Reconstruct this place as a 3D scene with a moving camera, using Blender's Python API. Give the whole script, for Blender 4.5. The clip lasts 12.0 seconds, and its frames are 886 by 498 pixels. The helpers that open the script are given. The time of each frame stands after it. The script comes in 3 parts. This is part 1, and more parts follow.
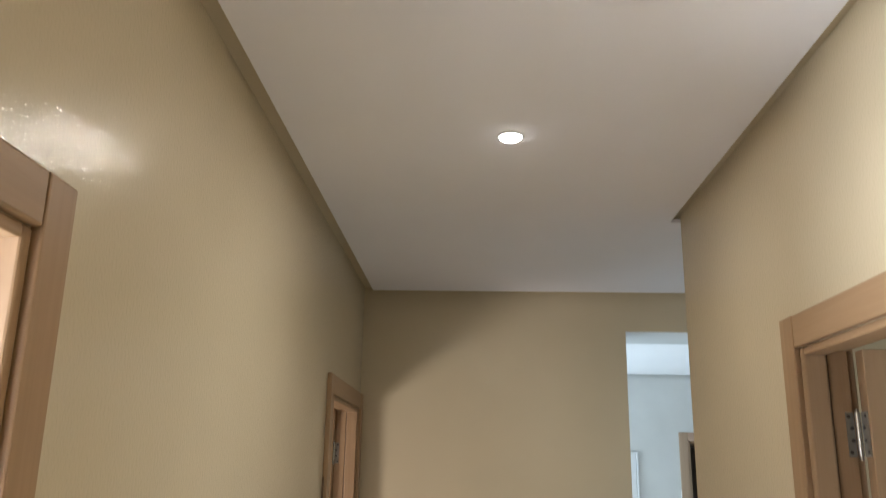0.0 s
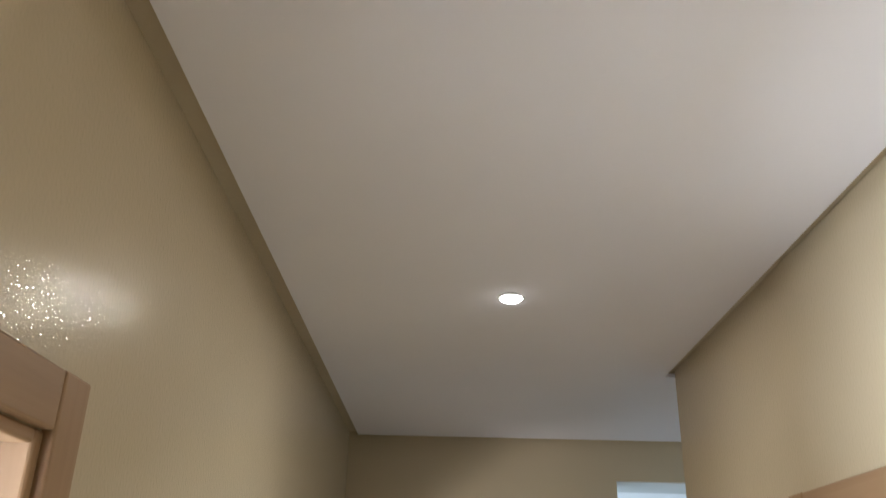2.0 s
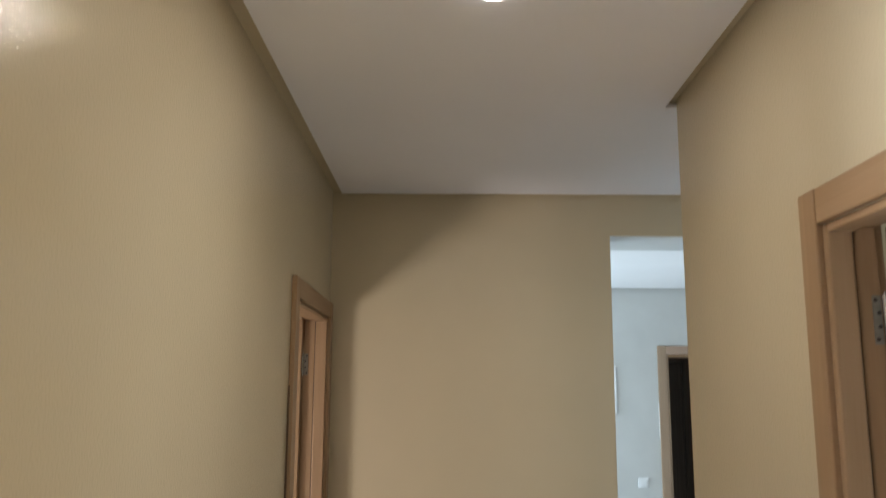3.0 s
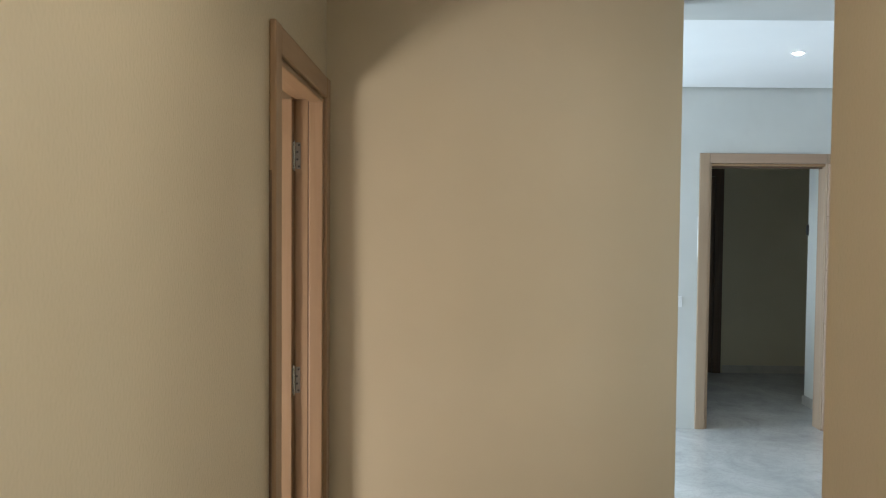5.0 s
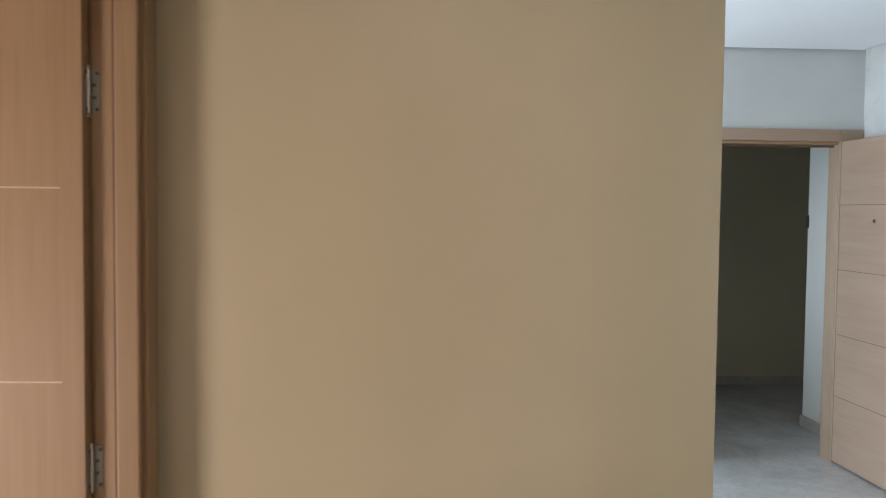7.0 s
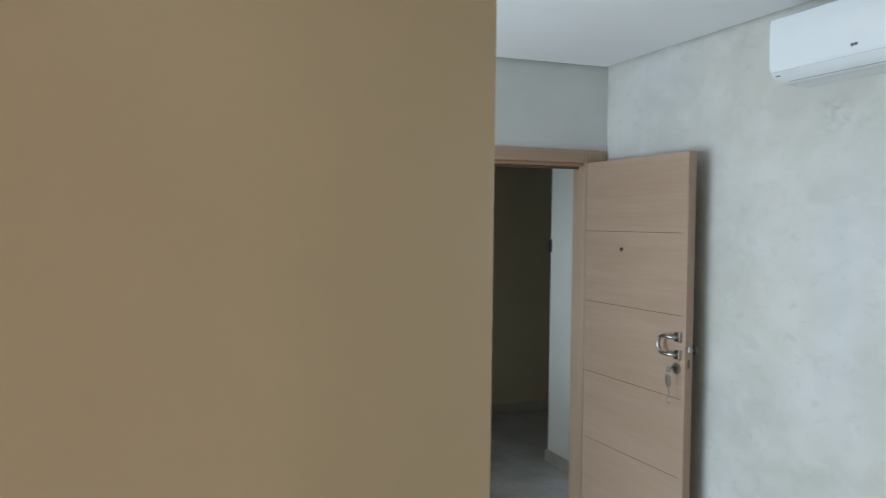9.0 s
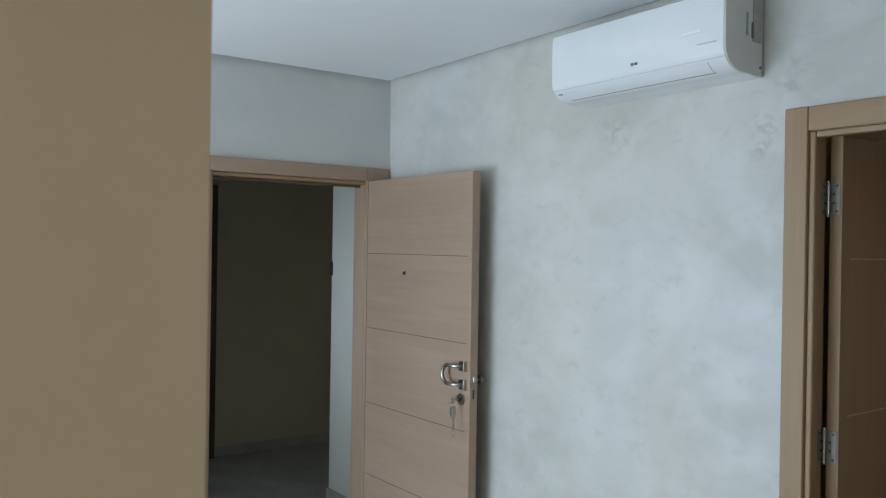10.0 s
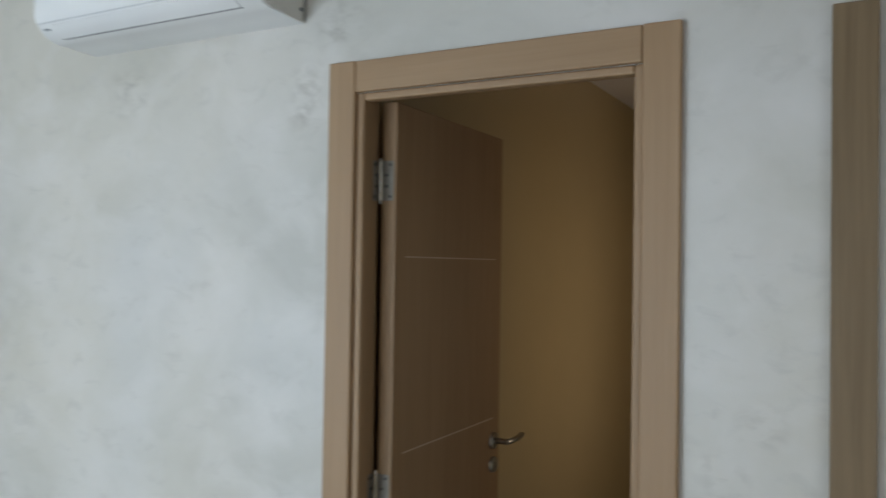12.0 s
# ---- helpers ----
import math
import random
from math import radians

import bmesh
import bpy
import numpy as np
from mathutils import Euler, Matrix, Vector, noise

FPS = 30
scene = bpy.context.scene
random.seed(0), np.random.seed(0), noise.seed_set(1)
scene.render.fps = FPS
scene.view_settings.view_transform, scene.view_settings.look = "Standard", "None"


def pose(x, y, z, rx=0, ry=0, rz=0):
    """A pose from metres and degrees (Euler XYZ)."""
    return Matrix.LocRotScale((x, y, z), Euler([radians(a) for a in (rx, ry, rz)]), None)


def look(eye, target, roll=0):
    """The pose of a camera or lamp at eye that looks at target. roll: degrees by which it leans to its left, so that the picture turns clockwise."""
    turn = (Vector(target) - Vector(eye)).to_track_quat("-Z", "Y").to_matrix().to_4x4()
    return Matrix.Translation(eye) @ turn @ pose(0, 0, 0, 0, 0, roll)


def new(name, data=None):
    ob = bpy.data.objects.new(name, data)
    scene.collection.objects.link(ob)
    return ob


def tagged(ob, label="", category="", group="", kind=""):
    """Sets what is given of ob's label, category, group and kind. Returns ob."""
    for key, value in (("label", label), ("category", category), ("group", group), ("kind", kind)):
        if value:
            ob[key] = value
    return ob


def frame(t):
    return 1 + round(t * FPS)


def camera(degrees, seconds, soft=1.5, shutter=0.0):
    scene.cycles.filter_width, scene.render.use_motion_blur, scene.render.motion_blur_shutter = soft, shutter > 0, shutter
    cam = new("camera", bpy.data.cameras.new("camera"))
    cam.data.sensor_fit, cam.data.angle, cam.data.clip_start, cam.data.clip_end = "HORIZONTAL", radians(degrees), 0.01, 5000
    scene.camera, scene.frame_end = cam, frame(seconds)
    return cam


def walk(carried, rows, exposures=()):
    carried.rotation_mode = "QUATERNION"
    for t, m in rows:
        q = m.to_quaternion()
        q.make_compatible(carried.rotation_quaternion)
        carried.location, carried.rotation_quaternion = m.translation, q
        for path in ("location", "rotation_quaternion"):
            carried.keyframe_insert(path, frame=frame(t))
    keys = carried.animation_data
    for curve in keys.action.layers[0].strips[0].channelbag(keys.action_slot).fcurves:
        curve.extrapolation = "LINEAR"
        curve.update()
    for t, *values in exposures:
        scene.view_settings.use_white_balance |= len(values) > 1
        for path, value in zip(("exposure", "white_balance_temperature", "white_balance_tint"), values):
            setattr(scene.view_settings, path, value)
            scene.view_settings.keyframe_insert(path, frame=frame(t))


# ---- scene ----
cam = camera(57.0, 12.0, soft=1.15, shutter=0.3)
PATH = [
    (0, (0.569, -4.235, 1.750), (0.498, -2.307, 2.274), 1.0),
    (0.5, (0.555, -4.263, 1.797), (0.475, -2.386, 2.484), 1.6),
    (1, (0.537, -4.272, 1.838), (0.459, -2.436, 2.628), 1.7),
    (1.5, (0.518, -4.280, 1.865), (0.456, -2.480, 2.734), 1.8),
    (2, (0.499, -4.258, 1.853), (0.483, -2.428, 2.660), 1.4),
    (2.5, (0.501, -4.159, 1.775), (0.529, -2.247, 2.358), 0.6),
    (3, (0.562, -3.952, 1.694), (0.555, -1.982, 2.043), 0.3),
    (3.5, (0.561, -3.819, 1.625), (0.523, -1.826, 1.779), 0.5),
    (5.5, (0.471, -2.945, 1.574), (0.470, -0.947, 1.479), 0.8),
    (6, (0.475, -2.743, 1.533), (0.515, -0.747, 1.421), 1.2),
    (6.5, (0.489, -2.403, 1.554), (0.589, -0.409, 1.439), 0.8),
    (7, (0.597, -1.965, 1.567), (0.693, 0.030, 1.475), 0.6),
    (7.2, (0.630, -1.822, 1.573), (0.766, 0.172, 1.478), 0.5),
    (8.8, (0.811, -1.217, 1.675), (1.452, 0.677, 1.621), 0.4),
    (9, (0.852, -1.152, 1.664), (1.558, 0.718, 1.602), 0.7),
    (9.5, (0.943, -0.968, 1.680), (1.919, 0.777, 1.638), 1.2),
    (10, (1.066, -0.865, 1.674), (2.224, 0.765, 1.669), 0.9),
    (10.5, (1.260, -0.803, 1.678), (2.415, 0.830, 1.697), 1.0),
    (11, (1.423, -0.735, 1.684), (2.622, 0.865, 1.728), 0.9),
    (11.5, (1.625, -0.707, 1.661), (3.095, 0.649, 1.687), 1.4),
    (12, (1.831, -0.589, 1.638), (3.585, 0.371, 1.676), 0.9),
]
walk(cam, [(t, look(eye, target, roll)) for t, eye, target, roll in PATH],
     [(0, 0.05, 6300, 10), (0.5, -0.02, 6230, 10), (1.0, -0.06, 6150, 10), (2.0, -0.22, 6120, 10), (2.5, -0.12, 6300, 9), (3.0, -0.04, 6400, 10),
      (3.5, 0.10, 6450, 10), (5.5, 0.13, 6330, 9), (6.0, 0.16, 6330, 9), (6.5, 0.08, 6420, 11), (7.0, 0.02, 6500, 14), (9.0, -0.38, 6650, 11), (9.5, -0.40, 6620, 10),
      (10.0, -0.45, 6450, 11), (10.5, -0.42, 6550, 14), (11.0, -0.7, 6800, 15), (11.5, -0.5, 6900, 15), (12, -0.40, 6950, 14)])

# ---- world, sun and large lights ----
world = bpy.data.worlds.new("sky_world")
scene.world = world
world.use_nodes = True
wn = world.node_tree
sky = wn.nodes.new("ShaderNodeTexSky")
sky.sky_type = "NISHITA"
sky.sun_disc = False
sky.sun_elevation = radians(50)
sky.sun_rotation = radians(200)
wn.links.new(sky.outputs["Color"], wn.nodes["Background"].inputs["Color"])
wn.nodes["Background"].inputs["Strength"].default_value = 0.1


def area_light(name, where, target, sx, sy, watts, colour, spread=180):
    data = bpy.data.lights.new(name, "AREA")
    data.shape, data.size, data.size_y = "RECTANGLE", sx, sy
    data.energy, data.color = watts, colour
    data.spread = radians(spread)
    ob = new(name, data)
    ob.matrix_world = look(where, target)
    return ob


Y_E_IN = 2.76                   # inside the added second window, beside the entrance wall
COOL = (0.665, 0.835, 1.0)
NEUTRAL = (0.91, 0.955, 1.0)
WARM = (1.0, 0.915, 0.86)
# daylight through unseen windows of the living room and of the rooms off the corridor
area_light("unseen_window_light", (-1.66, 1.77, 1.05), (3.0, 1.5, -0.9), 1.9, 1.7, 108, COOL)
# second living room window: unseen, added to bring light from the entrance side
area_light("unseen_window_light", (-0.75, Y_E_IN, 1.0), (3.2, 1.2, 0.2), 1.3, 1.5, 66, COOL)
area_light("unseen_window_light", (-2.17, -2.12, 0.42), (0.1, -0.5, 1.1), 0.7, 0.75, 56, WARM)
area_light("unseen_window_light", (-2.96, -4.6, 0.78), (3.0, -4.2, 1.3), 1.5, 1.4, 470, NEUTRAL)
# side room: an unseen window added to brighten the corridor's left wall
area_light("unseen_window_light", (4.44, -3.7, 1.4), (0.0, -2.0, 1.4), 1.3, 1.1, 34, (0.86, 0.965, 1.0))
# small room: a warm source added to stand for bounced light
area_light("unseen_window_light", (5.3, -1.08, 1.5), (5.3, 0.8, 1.3), 0.7, 0.9, 3.3, (1.0, 0.80, 0.55), 110)
# lobby: a narrow beam added to brighten the near wall, its window unseen
area_light("unseen_window_light", (1.06, 3.55, 1.3), (3.5, 3.6, 1.3), 0.5, 1.6, 2.9, (0.64, 0.79, 1.0), 50)
# passage: an added, unseen window that brightens the right part of the stucco
area_light("unseen_window_light", (2.5, -1.22, 1.5), (3.3, 0.8, 1.45), 0.95, 1.05, 6.0, COOL)


# ---- materials ----
def nodes_of(name):
    m = bpy.data.materials.new(name)
    m.use_nodes = True
    return m, m.node_tree.nodes, m.node_tree.links, m.node_tree.nodes["Principled BSDF"]


def tex_coords(n, l, scale):
    c = n.new("ShaderNodeTexCoord")
    mp = n.new("ShaderNodeMapping")
    mp.inputs["Scale"].default_value = scale
    l.new(c.outputs["Object"], mp.inputs["Vector"])
    return mp.outputs["Vector"]


def noise_at(n, l, vec, scale, detail=4.0, rough=0.55, distort=0.0):
    t = n.new("ShaderNodeTexNoise")
    t.inputs["Scale"].default_value = scale
    t.inputs["Detail"].default_value = detail
    t.inputs["Roughness"].default_value = rough
    t.inputs["Distortion"].default_value = distort
    l.new(vec, t.inputs["Vector"])
    return t.outputs["Fac"]


def ramp(n, l, fac, stops):
    r = n.new("ShaderNodeValToRGB")
    e = r.color_ramp.elements
    while len(e) < len(stops):
        e.new(0.5)
    for el, (p, c) in zip(e, stops):
        el.position, el.color = p, (*c, 1)
    l.new(fac, r.inputs["Fac"])
    return r.outputs["Color"]


def mixed(n, l, fac, a, b, mode="MIX"):
    m = n.new("ShaderNodeMix")
    m.data_type, m.blend_type = "RGBA", mode
    for sock, v in ((m.inputs[0], fac), (m.inputs[6], a), (m.inputs[7], b)):
        if isinstance(v, (int, float)):
            sock.default_value = v
        elif isinstance(v, tuple):
            sock.default_value = (*v, 1)
        else:
            l.new(v, sock)
    return m.outputs[2]


def bump(n, l, height, strength, dist, p, base=None):
    b = n.new("ShaderNodeBump")
    b.inputs["Strength"].default_value = strength
    b.inputs["Distance"].default_value = dist
    l.new(height, b.inputs["Height"])
    if base is not None:
        l.new(base, b.inputs["Normal"])
    l.new(b.outputs["Normal"], p.inputs["Normal"])
    return b.outputs["Normal"]


def paint(name, col, rough, var=0.05, peel=0.12, peel_scale=95.0, smear=1.4, coat=0.0):
    """Rolled wall paint: faint broad patches, roller texture."""
    m, n, l, p = nodes_of(name)
    v = tex_coords(n, l, (1, 1, 1))
    big = noise_at(n, l, v, smear, 3.0)
    dark = tuple(c * (1 - var) for c in col)
    lite = tuple(min(1.0, c * (1 + var)) for c in col)
    l.new(ramp(n, l, big, [(0.3, dark), (0.7, lite)]), p.inputs["Base Color"])
    p.inputs["Roughness"].default_value = rough
    p.inputs["Specular IOR Level"].default_value = 0.38
    fine = noise_at(n, l, v, peel_scale, 2.0, 0.5)
    nb = bump(n, l, fine, peel, 0.004, p)
    broad = noise_at(n, l, v, 2.2, 2.0)
    bump(n, l, broad, 0.08, 0.03, p, nb)
    if coat:
        # glossy skin with the orange peel left by the roller
        p.inputs["Specular IOR Level"].default_value = 0.2
        p.inputs["Coat Weight"].default_value = coat
        p.inputs["Coat Roughness"].default_value = 0.045
        skin = n.new("ShaderNodeBump")
        skin.inputs["Strength"].default_value, skin.inputs["Distance"].default_value = 0.36, 0.004
        l.new(noise_at(n, l, tex_coords(n, l, (1, 1, 0.65)), 135.0, 1.0, 0.5), skin.inputs["Height"])
        l.new(skin.outputs["Normal"], p.inputs["Coat Normal"])
    return m


def stucco(name, a, b, c, smudges):
    """Trowelled grey lime plaster: soft clouds from warm to cool grey, trowel sweeps, pale skims and a few hand smudges."""
    m, n, l, p = nodes_of(name)
    v = tex_coords(n, l, (1, 1.0, 1.35))
    cloud = noise_at(n, l, v, 1.6, 5.0, 0.55, 0.5)
    base = ramp(n, l, cloud, [(0.30, a), (0.5, b), (0.70, c)])
    hue = noise_at(n, l, tex_coords(n, l, (1, 0.8, 0.8)), 1.1, 2.0, 0.5, 0.3)
    base = mixed(n, l, 1.0, base, ramp(n, l, hue, [(0.35, (1.0, 0.985, 0.93)), (0.65, (0.965, 0.985, 1.0))]), "MULTIPLY")
    pale = noise_at(n, l, tex_coords(n, l, (1, 1.0, 1.35)), 5.0, 4.0, 0.52, 0.4)
    pm = ramp(n, l, pale, [(0.44, (0, 0, 0)), (0.70, (0.5, 0.5, 0.5))])
    base = mixed(n, l, pm, base, tuple(min(0.9, x * 1.07) for x in c))
    sweep = noise_at(n, l, tex_coords(n, l, (1, 1.2, 2.2)), 9.0, 5.0, 0.6, 0.5)
    sm = ramp(n, l, sweep, [(0.56, (0, 0, 0)), (0.70, (0.34, 0.34, 0.34))])
    base = mixed(n, l, sm, base, tuple(x * 0.90 for x in a))
    rub = noise_at(n, l, tex_coords(n, l, (1, 1.0, 1.5)), 17.0, 3.0, 0.55, 0.4)
    geo = n.new("ShaderNodeTexCoord")
    for y, z, r in smudges:
        d = n.new("ShaderNodeVectorMath")
        d.operation = "DISTANCE"
        d.inputs[1].default_value = (X_S, y, z)
        l.new(geo.outputs["Object"], d.inputs[0])
        near = n.new("ShaderNodeMapRange")
        near.inputs["From Min"].default_value, near.inputs["From Max"].default_value = r, r * 0.15
        l.new(d.outputs["Value"], near.inputs["Value"])
        k = n.new("ShaderNodeMath")
        k.operation = "MULTIPLY"
        l.new(near.outputs["Result"], k.inputs[0])
        l.new(ramp(n, l, rub, [(0.44, (0, 0, 0)), (0.70, (0.6, 0.6, 0.6))]), k.inputs[1])
        base = mixed(n, l, k.outputs[0], base, (0.30, 0.285, 0.25))
    l.new(base, p.inputs["Base Color"])
    p.inputs["Roughness"].default_value = 0.42
    nb = bump(n, l, pale, 0.10, 0.006, p)
    bump(n, l, noise_at(n, l, v, 40.0, 3.0), 0.06, 0.003, p, nb)
    return m


def wood(name, dark, mid, lite, along="z", rough=0.42):
    """Oak-look laminate; the grain runs along the given local axis."""
    m, n, l, p = nodes_of(name)
    s = {"x": (2.2, 55, 55), "y": (55, 2.2, 55), "z": (55, 55, 2.2)}[along]
    v = tex_coords(n, l, s)
    g = noise_at(n, l, v, 1.0, 5.0, 0.62, 0.35)
    s2 = tuple(k * 0.14 if k > 10 else k * 0.35 for k in s)
    broad = noise_at(n, l, tex_coords(n, l, s2), 1.0, 3.0, 0.5, 0.6)
    base = ramp(n, l, g, [(0.28, dark), (0.5, mid), (0.74, lite)])
    tint = ramp(n, l, broad, [(0.3, (0.9, 0.88, 0.86)), (0.7, (1.0, 1.0, 1.0))])
    base = mixed(n, l, 1.0, base, tint, "MULTIPLY")
    info = n.new("ShaderNodeObjectInfo")
    vary = ramp(n, l, info.outputs["Random"], [(0.0, (0.95, 0.94, 0.93)), (1.0, (1.0, 1.0, 1.0))])
    l.new(mixed(n, l, 1.0, base, vary, "MULTIPLY"), p.inputs["Base Color"])
    p.inputs["Roughness"].default_value = rough
    bump(n, l, g, 0.06, 0.002, p)
    return m


def plain(name, col, rough, metal=0.0, var=0.06, scale=18.0, fine=0.03):
    m, n, l, p = nodes_of(name)
    v = tex_coords(n, l, (1, 1, 1))
    f = noise_at(n, l, v, scale, 4.0)
    l.new(ramp(n, l, f, [(0.3, tuple(c * (1 - var) for c in col)), (0.7, tuple(min(1, c * (1 + var)) for c in col))]), p.inputs["Base Color"])
    p.inputs["Roughness"].default_value = rough
    p.inputs["Metallic"].default_value = metal
    if fine:
        bump(n, l, noise_at(n, l, v, 160.0, 2.0), fine, 0.002, p)
    return m


def marble(name):
    m, n, l, p = nodes_of(name)
    v = tex_coords(n, l, (1, 1, 1))
    cloud = noise_at(n, l, v, 1.6, 8.0, 0.62, 1.4)
    base = ramp(n, l, cloud, [(0.3, (0.44, 0.44, 0.43)), (0.5, (0.56, 0.555, 0.535)), (0.7, (0.65, 0.64, 0.62))])
    vein = noise_at(n, l, v, 5.0, 9.0, 0.7, 2.2)
    vm = ramp(n, l, vein, [(0.47, (0, 0, 0)), (0.5, (0.25, 0.25, 0.25)), (0.53, (0, 0, 0))])
    l.new(mixed(n, l, vm, base, (0.27, 0.26, 0.25)), p.inputs["Base Color"])
    p.inputs["Roughness"].default_value = 0.2
    bump(n, l, noise_at(n, l, v, 9.0, 3.0), 0.03, 0.004, p)
    return m


def glow(name, col, strength):
    m, n, l, p = nodes_of(name)
    p.inputs["Base Color"].default_value = (0.9, 0.9, 0.88, 1)
    p.inputs["Emission Color"].default_value = (*col, 1)
    p.inputs["Emission Strength"].default_value = strength
    return m


M_BEIGE = paint("beige_satin_paint", (0.583, 0.489, 0.333), 0.35, 0.04, 0.05, 150.0, coat=0.5)
M_CEIL = paint("white_ceiling_paint", (0.86, 0.84, 0.87), 0.75, 0.02, 0.05, 140.0)
M_CEIL_L = paint("white_living_room_ceiling_paint", (0.87, 0.87, 0.87), 0.7, 0.02, 0.05, 140.0)
M_GREY = paint("grey_satin_paint", (0.60, 0.607, 0.588), 0.45, 0.05, 0.14, 90.0, 2.4)
X_S = 3.47                      # face of the stuccoed wall
SMUDGES = ((0.605, 2.23, 0.10), (0.70, 2.09, 0.08), (0.715, 2.015, 0.07), (1.36, 2.13, 0.10), (-0.31, 1.24, 0.06), (-0.38, 1.34, 0.06))  # y, z, reach
M_STUCCO = stucco("grey_lime_stucco", (0.517, 0.507, 0.470), (0.592, 0.579, 0.545), (0.652, 0.636, 0.612), SMUDGES)
# Darker, warmer copy of the beige: the rooms' dim light in the colour.
M_DIMWALL = paint("dimmed_ochre_paint", (0.46, 0.37, 0.22), 0.3, 0.05, 0.12)
# One lobby paint in two tones: dimmed for far walls, paler where lit.
M_LOBBY_FAR = paint("dimmed_lobby_paint", (0.60, 0.54, 0.385), 0.6, 0.05, 0.1)
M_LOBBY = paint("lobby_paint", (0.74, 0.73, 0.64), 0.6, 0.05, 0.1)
M_WOOD = wood("light_oak_laminate", (0.345, 0.215, 0.114), (0.374, 0.238, 0.129), (0.404, 0.262, 0.148), "z", 0.5)
M_WOOD_X = wood("light_oak_laminate_crosswise", (0.345, 0.215, 0.114), (0.374, 0.238, 0.129), (0.404, 0.262, 0.148), "x", 0.5)
M_WOOD_H = wood("light_oak_laminate_across", (0.40, 0.275, 0.198), (0.425, 0.295, 0.213), (0.445, 0.312, 0.227), "x")
M_WOOD_V = wood("pale_oak_laminate_upright", (0.37, 0.26, 0.175), (0.395, 0.28, 0.19), (0.415, 0.297, 0.205), "z")
M_WOOD_DARK = wood("dark_brown_wood", (0.07, 0.04, 0.02), (0.10, 0.06, 0.035), (0.14, 0.085, 0.05))
M_WOOD_MID = wood("olive_brown_wood", (0.17, 0.115, 0.06), (0.21, 0.145, 0.08), (0.25, 0.175, 0.10))
M_GROOVE = plain("groove_shadow_line", (0.15, 0.095, 0.06), 0.7)
M_GROOVE_L = plain("pale_groove_inlay", (0.55, 0.42, 0.30), 0.5)
M_FLOOR = marble("polished_grey_marble")
M_CHROME = plain("brushed_nickel", (0.42, 0.40, 0.37), 0.28, 1.0, 0.05, 60.0)
M_DARKMETAL = plain("dark_lock_metal", (0.09, 0.08, 0.075), 0.35, 0.8)
M_WHITE = plain("white_gloss_plastic", (0.80, 0.81, 0.81), 0.22, 0.0, 0.015, 8.0, 0.0)
M_WHITE_MATT = plain("white_matt_plastic", (0.72, 0.73, 0.73), 0.45, 0.0, 0.02)
M_BRIGHT = plain("bright_glossy_white", (0.92, 0.92, 0.92), 0.15, 0.0, 0.01, 8.0, 0.0)
M_HINGE = plain("dull_steel_hinge", (0.27, 0.25, 0.215), 0.38, 0.6, 0.1, 60.0)
M_BARREL = plain("bright_nickel_barrel", (0.62, 0.60, 0.56), 0.25, 0.9, 0.05, 60.0)
# End caps: the body's white greyed down, their shade put into the colour.
M_SIDE = plain("shaded_white_plastic", (0.62, 0.60, 0.555), 0.4, 0.0, 0.03)
M_INK = plain("grey_print", (0.16, 0.17, 0.18), 0.5, 0.0, 0.02, 30.0, 0.0)
M_SEAM = plain("pale_plastic_seam", (0.50, 0.52, 0.54), 0.5, 0.0, 0.02, 30.0, 0.0)
M_LINE = plain("seam_shadow_grey", (0.30, 0.32, 0.34), 0.6, 0.0, 0.02, 30.0, 0.0)
M_STEEL = plain("galvanised_bracket", (0.42, 0.41, 0.38), 0.42, 0.6, 0.15, 40.0)
M_SLAB = plain("raw_concrete_slab", (0.30, 0.28, 0.25), 0.9, 0.0, 0.1, 5.0)
M_LAMP = glow("lit_diffuser", (1.0, 0.97, 0.90), 28.0)
M_SKIRT = plain("beige_stone_skirting", (0.46, 0.43, 0.37), 0.3, 0.0, 0.12, 9.0)


# ---- mesh helpers ----
def box(bm, x0, x1, y0, y1, z0, z1):
    vs = [bm.verts.new((x, y, z)) for z in (z0, z1) for y in (y0, y1) for x in (x0, x1)]
    for f in ((0, 2, 3, 1), (4, 5, 7, 6), (0, 1, 5, 4), (2, 6, 7, 3), (0, 4, 6, 2), (1, 3, 7, 5)):
        bm.faces.new([vs[i] for i in f])


def boxes(*bs, bevel=0.0, segments=2):
    bm = bmesh.new()
    for b in bs:
        box(bm, *b)
    if bevel:
        bmesh.ops.bevel(bm, geom=bm.edges[:], offset=bevel, segments=segments, affect="EDGES", profile=0.5)
    return bm


def cyl(bm, r, depth, m, segments=24, r2=None):
    bmesh.ops.create_cone(bm, cap_ends=True, segments=segments, radius1=r, radius2=r if r2 is None else r2, depth=depth, matrix=m)


def prism(outline, axis, a, b):
    """Extrude a 2D outline along an axis from a to b. axis y: outline is (x, z); axis z: outline is (x, y)."""
    bm = bmesh.new()
    put = (lambda u, v, w: (u, w, v)) if axis == "y" else (lambda u, v, w: (u, v, w))
    lo = [bm.verts.new(put(u, v, a)) for u, v in outline]
    hi = [bm.verts.new(put(u, v, b)) for u, v in outline]
    k = len(outline)
    for i in range(k):
        bm.faces.new((lo[i], lo[(i + 1) % k], hi[(i + 1) % k], hi[i]))
    bm.faces.new(lo[::-1])
    bm.faces.new(hi)
    bmesh.ops.recalc_face_normals(bm, faces=bm.faces[:])
    return bm


